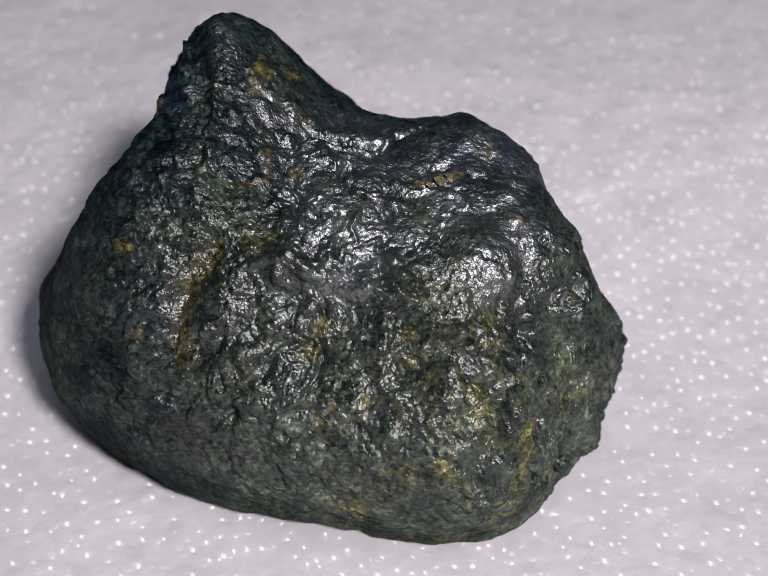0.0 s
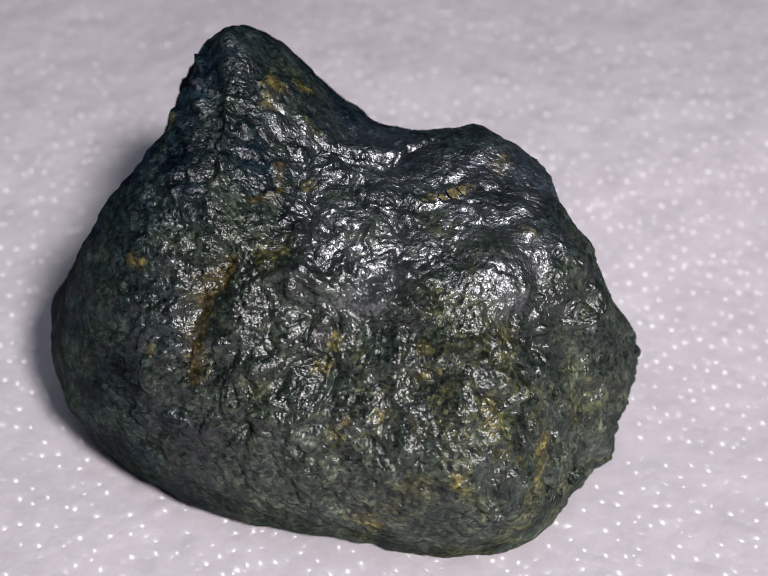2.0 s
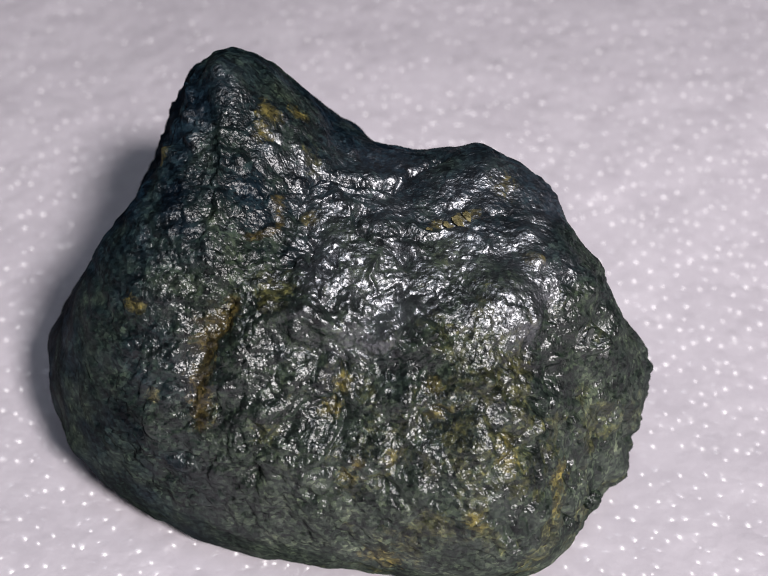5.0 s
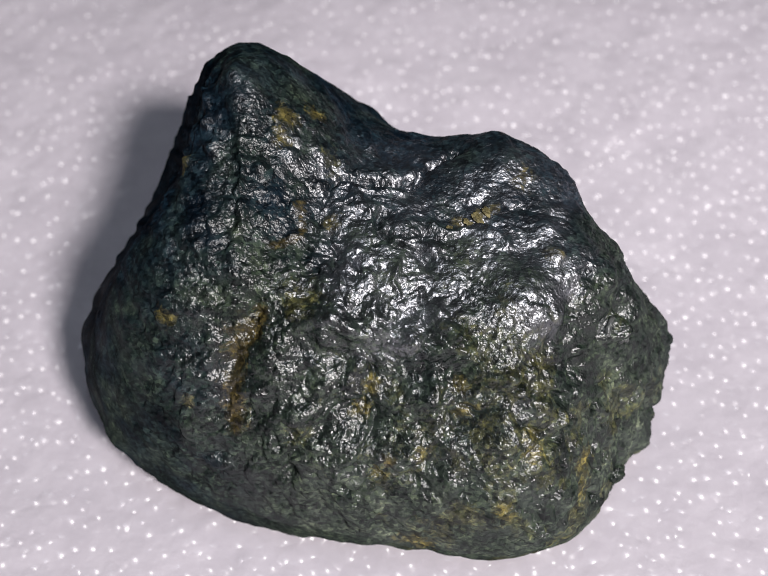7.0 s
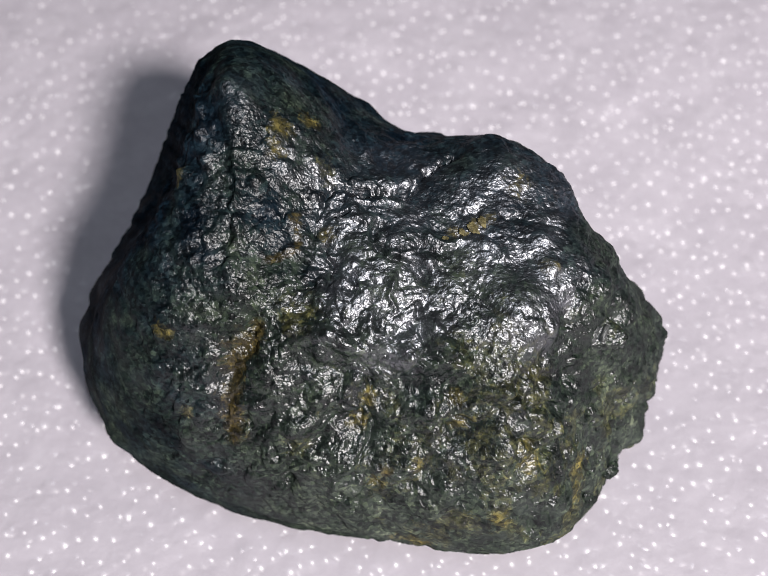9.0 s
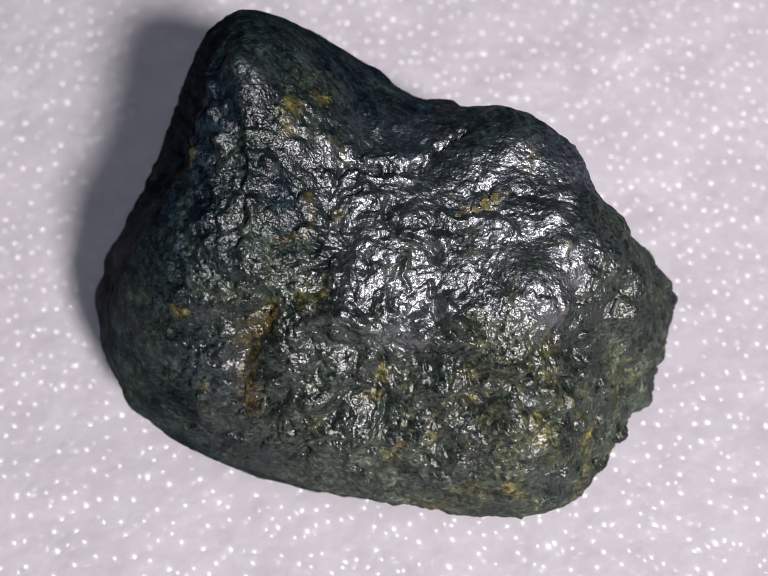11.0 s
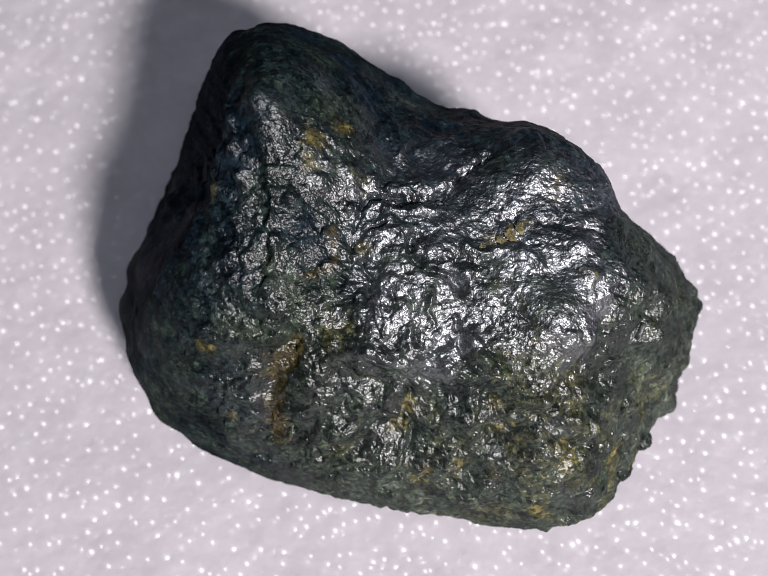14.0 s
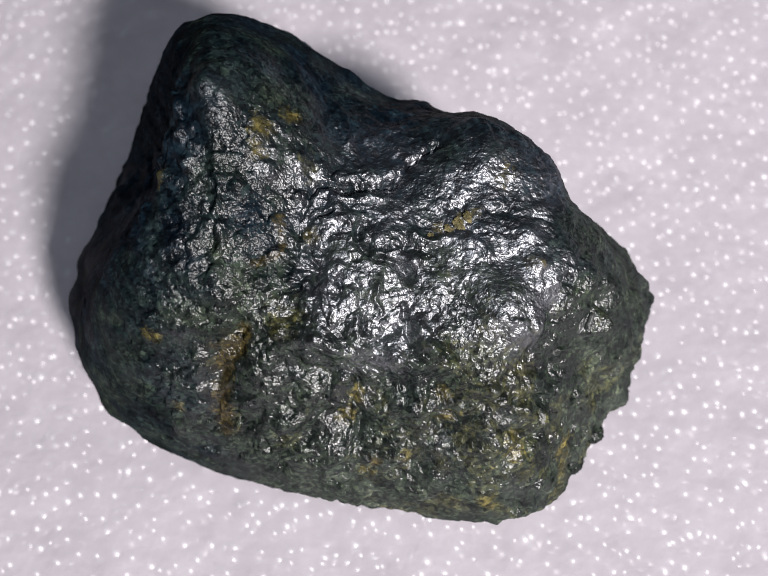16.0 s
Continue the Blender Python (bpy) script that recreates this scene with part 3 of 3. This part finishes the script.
stain("olive", (0.81, -1.37, 1.58), 0.30)
stain("ochre", (0.04, -1.12, 1.99), 0.12)
stain("ochre", (0.33, -1.22, 0.97), 0.30)
stain("olive", (0.74, -1.36, 1.58), 0.25)
stain("ochre", (1.97, -0.88, 1.74), 0.25)
stain("ochre", (1.90, -1.06, 1.53), 0.20)
stain("olive", (1.45, -0.51, 2.77), 0.22)
stain("olive", (-0.68, -0.94, 2.31), 0.20)
stain("rust", (0.13, -1.05, 2.12), 0.10)
stain("ochre", (-0.74, 1.32, 4.11), 0.15)
stain("olive", (-0.35, 1.10, 3.83), 0.20)
stain("ochre", (-0.33, 0.53, 3.52), 0.12)
stain("ochre", (0.43, -1.08, 2.15), 0.14)
stain("ochre", (1.13, -1.35, 1.74), 0.14)
stain("olive", (-0.61, -0.16, 3.24), 0.30)
stain_line("rust", [(-1.00, -0.26, 3.14), (-1.22, -0.40, 2.96), (-1.26, -0.57, 2.72), (-1.25, -0.78, 2.34)], 0.17)
stain_line("rust", [(-0.63, 0.66, 3.70), (-0.60, 0.37, 3.51), (-0.85, 0.25, 3.53)], 0.06)
dab((-1.95, 1.60, 3.30), 0.50, -0.05)
dab((2.42, 0.22, 2.50), 0.10, -0.12)  # dark pocket
stroke([(-1.68, 2.10, 3.75), (-1.85, 1.90, 3.45), (-2.15, 1.65, 2.85), (-2.40, 1.45, 2.45)], 0.040, 0.020)  # flank ridge
dab((-1.08, 2.25, 4.15), 0.32, 0.040)  # rounded tip
dab((-1.62, 1.75, 4.06), 0.25, -0.055)  # slimmer beside the tip
dab((-1.74, 2.20, 3.82), 0.28, -0.050)
dab((-0.55, 1.97, 3.98), 0.26, -0.045)
dab((-0.20, 1.97, 3.72), 0.24, -0.035)

# what sits where: worn smooth flanks, bluish shelf, rough front
x, y, z = (base + 0.28 * np.stack([layered(base * 1.9 + s, 3) for s in (101, 131, 163)], 1)).T
front = step(-y, -0.9, 0.6) * step(z, 1.0, 2.0)
worn = np.clip(0.3 * step(-z, -1.3, -0.7) * step(-y, -0.6, 0.6) + 0.6 * step(-z, -1.05, -0.55) + 0.9 * step(-x, 1.9, 2.5) + 0.2 * step(z, 4.0, 4.3) + 0.8 * step(y, 2.0, 2.6), 0, 1)
blot = layered(base * 1.7 + 3, 3)
patchy = np.clip(layered(base * 2.6 + 77, 2), -0.7, 0.7)
smear = layered(base * np.array((3.0, 1.6, 1.6)) + 13, 3)
layers["worn"][:] = np.clip(worn + 0.25 * blot, 0, 1)
layers["green"][:] = np.clip(step(-z, -3.0, -1.4) * step(-y, -0.5, 0.5) * step(x, -1.6, -0.4) * (0.55 + 0.5 * blot) + 0.25 * step(x, 1.7, 2.3), 0, 1)
layers["matte"][:] = np.clip(0.75 * step(-z, -1.2, -0.5) + 0.85 * step(-x, 1.4, 2.0) + step(y, 1.9, 2.5) + 0.22 * step(-z, -2.8, -2.2) * step(-y, -0.2, 0.4) * step(-x, -1.95, -1.6) + 0.6 * step(-x, 0.4, 0.9) * step(z, 2.9, 3.4) + 0.45 * patchy + 0.2 * blot, 0, 1)
layers["sheen"][:] = np.clip((0.05 + 0.95 * step(z, 2.85, 3.20) * (0.55 + 0.45 * step(-y, -1.3, -0.4)) * step(x, -0.9, 0.0) * step(-x, -2.1, -1.7)) * (0.75 + 0.9 * blot), 0, 1) * step(-y, -1.9, -1.3)
stain("sheen", (-1.02, 1.50, 4.24), 0.20, 0.2)
stain("sheen", (1.35, 1.10, 3.50), 0.35, 0.9)
stain("sheen", (1.35, -0.10, 3.15), 0.38, 0.8)
layers["blue"][:] = np.clip(0.80 * step(y, -0.1, 0.8) + 0.35 * step(-x, 0.9, 1.9) + 0.35 * blot - 0.5 * step(x, 1.9, 2.3) - 0.35 * step(z, 3.6, 4.0), 0, 1)
layers["olive"][:] = np.maximum(layers["olive"], step(-y, -0.6, 0.2) * step(x, -1.4, 0.2) * step(smear, -0.40, 0.35) * (0.70 + 0.15 * step(x, 0.4, 1.4)))
layers["olive"][:] = np.maximum(layers["olive"], 0.75 * step(x, 1.7, 2.1) * step(-y, -0.9, 0.0) * step(smear, -0.4, 0.3))

bend = base + 0.10 * np.stack([layered(base * 2.2 + s, 2) for s in (7, 41, 83)], 1)
down = bend * np.array((1.0, 0.72, 0.72))
across = bend * np.array((0.68, 1.0, 1.0))
shelf = step(y, -0.4, 0.3) * step(x, -0.5, 0.4) * step(z, 2.6, 3.0)
rough = (1 - 0.82 * np.clip(worn, 0, 1)) * (0.85 + 0.4 * np.clip(blot, -0.3, 0.8))
lumps = 0.030 * layered(base * 3.1 + 21, 2)
folds = (1 - shelf) * (0.5 * billowed(down * 4.6 + 2) + 1.0 * gradient_noise(bend * 6.0 + 27)) + shelf * (0.6 * billowed(across * 4.8 + 4) + 0.8 * gradient_noise(bend * 6.5 + 29))
wrinkles = (1 - shelf) * (0.4 * billowed(bend * 10 + 12) + 1.0 * gradient_noise(base * 14 + 37)) + shelf * (0.5 * billowed(across * 9 + 14) + 0.8 * gradient_noise(bend * 14 + 39))
pits = -np.clip(gradient_noise(bend * 8 + 33) - 0.35, 0, 1)
rough *= (1 - 0.2 * step(x, 2.3, 2.6)) * (1 + 0.45 * step(-y, -0.2, 0.4) * step(-z, -2.9, -2.3) * step(z, 0.6, 1.1))
TURN = np.array(((0.80, 0.36, -0.48), (0.0, 0.80, 0.60), (0.60, -0.48, 0.64)))
swirl = (base + 0.22 * np.stack([layered(base * 1.6 + s, 2) for s in (19, 47, 91)], 1)) @ TURN
grains = (1 - shelf) * domed(swirl * 5.6 + 5) + shelf * domed(across * 7.5 + 6)
grit = domed(swirl * 12 + 8)
clods = (1 - shelf) * domed(swirl * 3.2 + 15) + 0.65 * shelf * domed(across * np.array((0.8, 1.2, 1)) * 3.6 + 16)
relief += lumps + rough * (1 - 0.5 * shelf) * (0.90 + 0.35 * patchy) * (0.015 * folds + 0.007 * wrinkles + 0.024 * clods + 0.024 * grains + 0.012 * grit + 0.07 * pits)
jagged = step(x, 1.9, 2.4) * step(-z, -2.4, -1.6)
relief += jagged * (0.04 * (domed(swirl * 2.3 + 61) - 0.40) + 0.035 * (domed(swirl * 4.6 + 71) - 0.4) + 0.02 * domed(swirl * 8.5 + 73))
streaks = step(-x, 1.2, 1.7) * step(y, 1.0, 1.7)
relief += streaks * 0.022 * creased(base @ np.array([[5.5, 0.6, 0.9], [4.0, 0.6, 0.9], [2.2, 0.6, 0.9]]))
facet((2.23, 0.01, 2.60), (0.13, -0.50, 0.85), 0.19)

skin = base + d * relief[:, None]
skin[:, 2] = np.maximum(skin[:, 2], -0.05)


def mesh_of(name, points, faces, values, material):
    me = bpy.data.meshes.new(name)
    me.vertices.add(len(points))
    me.vertices.foreach_set("co", (points * CM).astype(np.float32).ravel())
    me.loops.add(faces.size)
    me.loops.foreach_set("vertex_index", faces.astype(np.int32).ravel())
    me.polygons.add(len(faces))
    me.polygons.foreach_set("loop_start", (np.arange(len(faces)) * 4).astype(np.int32))
    me.polygons.foreach_set("use_smooth", np.ones(len(faces), bool))
    me.update(calc_edges=True)
    for layer_name, v in values.items():
        me.attributes.new(layer_name, "FLOAT", "POINT").data.foreach_set("value", (np.zeros(len(points)) + v).astype(np.float32))
    me.materials.append(material)
    return me


def part(name, me, parent, label=""):
    ob = new(name, me)
    ob.parent = parent
    return tagged(ob, label) if label else ob


def cleavage_material():
    m, node, plug, bsdf = shader("bright_cleavage")
    at = node("ShaderNodeNewGeometry").outputs["Position"]
    grain = node("ShaderNodeTexNoise", {"Vector": at, "Scale": 1500.0, "Detail": 4.0, "Roughness": 0.7}).outputs["Fac"]
    ramp = node("ShaderNodeValToRGB", {"Fac": grain})
    ramp.color_ramp.elements[0].position, ramp.color_ramp.elements[0].color = 0.40, (0.02, 0.025, 0.025, 1)
    ramp.color_ramp.elements[1].position, ramp.color_ramp.elements[1].color = 0.65, (0.12, 0.125, 0.12, 1)
    plug(ramp.outputs[0], bsdf.inputs["Base Color"])
    plug(0.30, bsdf.inputs["Roughness"])
    plug(0.8, bsdf.inputs["Specular IOR Level"])
    plug(node("ShaderNodeBump", {"Height": grain, "Strength": 0.6, "Distance": 0.0003}).outputs[0], bsdf.inputs["Normal"])
    return m


def crust_material():
    m, node, plug, bsdf = shader("ochre_crust")
    at = node("ShaderNodeNewGeometry").outputs["Position"]
    grain = node("ShaderNodeTexNoise", {"Vector": at, "Scale": 2200.0, "Detail": 4.0, "Roughness": 0.7}).outputs["Fac"]
    ramp = node("ShaderNodeValToRGB", {"Fac": grain})
    ramp.color_ramp.elements[0].position, ramp.color_ramp.elements[0].color = 0.35, (0.05, 0.042, 0.014, 1)
    ramp.color_ramp.elements[1].position, ramp.color_ramp.elements[1].color = 0.65, (0.30, 0.255, 0.115, 1)
    plug(ramp.outputs[0], bsdf.inputs["Base Color"])
    plug(0.55, bsdf.inputs["Roughness"])
    plug(node("ShaderNodeBump", {"Height": grain, "Strength": 0.8, "Distance": 0.0003}).outputs[0], bsdf.inputs["Normal"])
    return m


def lump(at, out, size, flat, seed, length=1.0):
    """A small rough knob that leans out of the stone, flattened along its outward direction."""
    e, faces = cube_sphere(16)
    out = np.array(out) / np.linalg.norm(out)
    bulge = 1 + 0.20 * layered(e * 1.6 + seed, 3) + 0.07 * billowed(e * 4 + seed)
    p = e * bulge[:, None] * size * np.array((length, 1, 1))
    p -= (p @ out)[:, None] * out * (1 - flat)
    return p + np.array(at), faces


def slab(a, b, width, deep, out):
    """A narrow bar with bevelled edges between two places."""
    out = np.array(out) / np.linalg.norm(out)
    a, b = np.array(a) + 0.012 * out, np.array(b) + 0.012 * out
    long = b - a
    wide = np.cross(long, out)
    wide *= width / 2 / np.linalg.norm(wide)
    rings, faces = [], []
    for inset, up in ((0.0, -deep), (0.0, 0.0), (0.3, 0.012)):
        for s, w in ((0, -1), (1, -1), (1, 1), (0, 1)):
            end = s + (0.06 if s == 0 else -0.06) * (inset > 0)
            rings.append(a + long * end + wide * w * (1 - inset) * (1.15 if s else 0.85) + out * up)
    for r in (0, 4):
        for k in range(4):
            faces.append((r + k, r + (k + 1) % 4, r + 4 + (k + 1) % 4, r + 4 + k))
    faces.append((8, 9, 10, 11))
    return np.array(rings), np.array(faces)


def stone():
    greenstone, cleavage = stone_material(), cleavage_material()
    whole = tagged(new("stone"), "dark green rough stone with rusty ochre stains on white foam", "stone")
    part("body", mesh_of("body", skin, quads, layers, greenstone), whole)
    # knobs along the broken edge
    for n, (at, out, size, flat) in enumerate((
            ((2.33, -0.47, 0.96), (0.80, -0.60, 0.05), 0.10, 0.9), ((2.10, -0.78, 0.98), (0.80, -0.58, 0.10), 0.13, 0.7),
            ((1.72, -1.15, 0.96), (0.50, -0.86, 0.05), 0.17, 0.5))):
        p, faces = lump(at, out, size, flat, 10 * n + 3)
        tint = {"green": 0.45, "olive": 0.45 if n in (1, 2, 4) else 0.2, "worn": 0.2, "matte": 0.3, "blue": 0.1}
        part("knob", mesh_of("knob", p, faces, tint, greenstone), whole)
    # bright bars of one cleavage face
    face = (0.13, -0.50, 0.85)
    for a, b, width in (((2.16, 0.05, 2.76), (2.06, -0.13, 2.69), 0.06), ((2.24, 0.08, 2.66), (2.18, -0.06, 2.59), 0.05), ((2.30, 0.10, 2.59), (2.25, -0.03, 2.49), 0.05), ((2.36, 0.14, 2.52), (2.32, -0.01, 2.40), 0.05), ((2.42, 0.17, 2.41), (2.38, 0.05, 2.34), 0.05)):
        p, faces = slab(a, b, width, 0.2, face)
        part("cleavage_face", mesh_of("cleavage_face", p, faces, {}, cleavage), whole, "bright silvery cleavage face")
    # ochre crusts that stand a little proud
    crust = crust_material()
    for n, (at, size, length) in enumerate((((1.10, 0.72, 3.44), 0.060, 1.3), ((1.02, 0.66, 3.43), 0.060, 1.5), ((0.93, 0.63, 3.41), 0.045, 1.6), ((0.76, 0.55, 3.40), 0.035, 1.5))):
        k = np.argmin(((skin - np.array(at)) ** 2).sum(1))
        p, faces = lump(skin[k] - 0.010 * d[k], d[k], size, 0.28, 10 * n + 7, length)
        part("ochre_crust", mesh_of("ochre_crust", p, faces, {}, crust), whole, "thin yellow ochre crust")


stone()
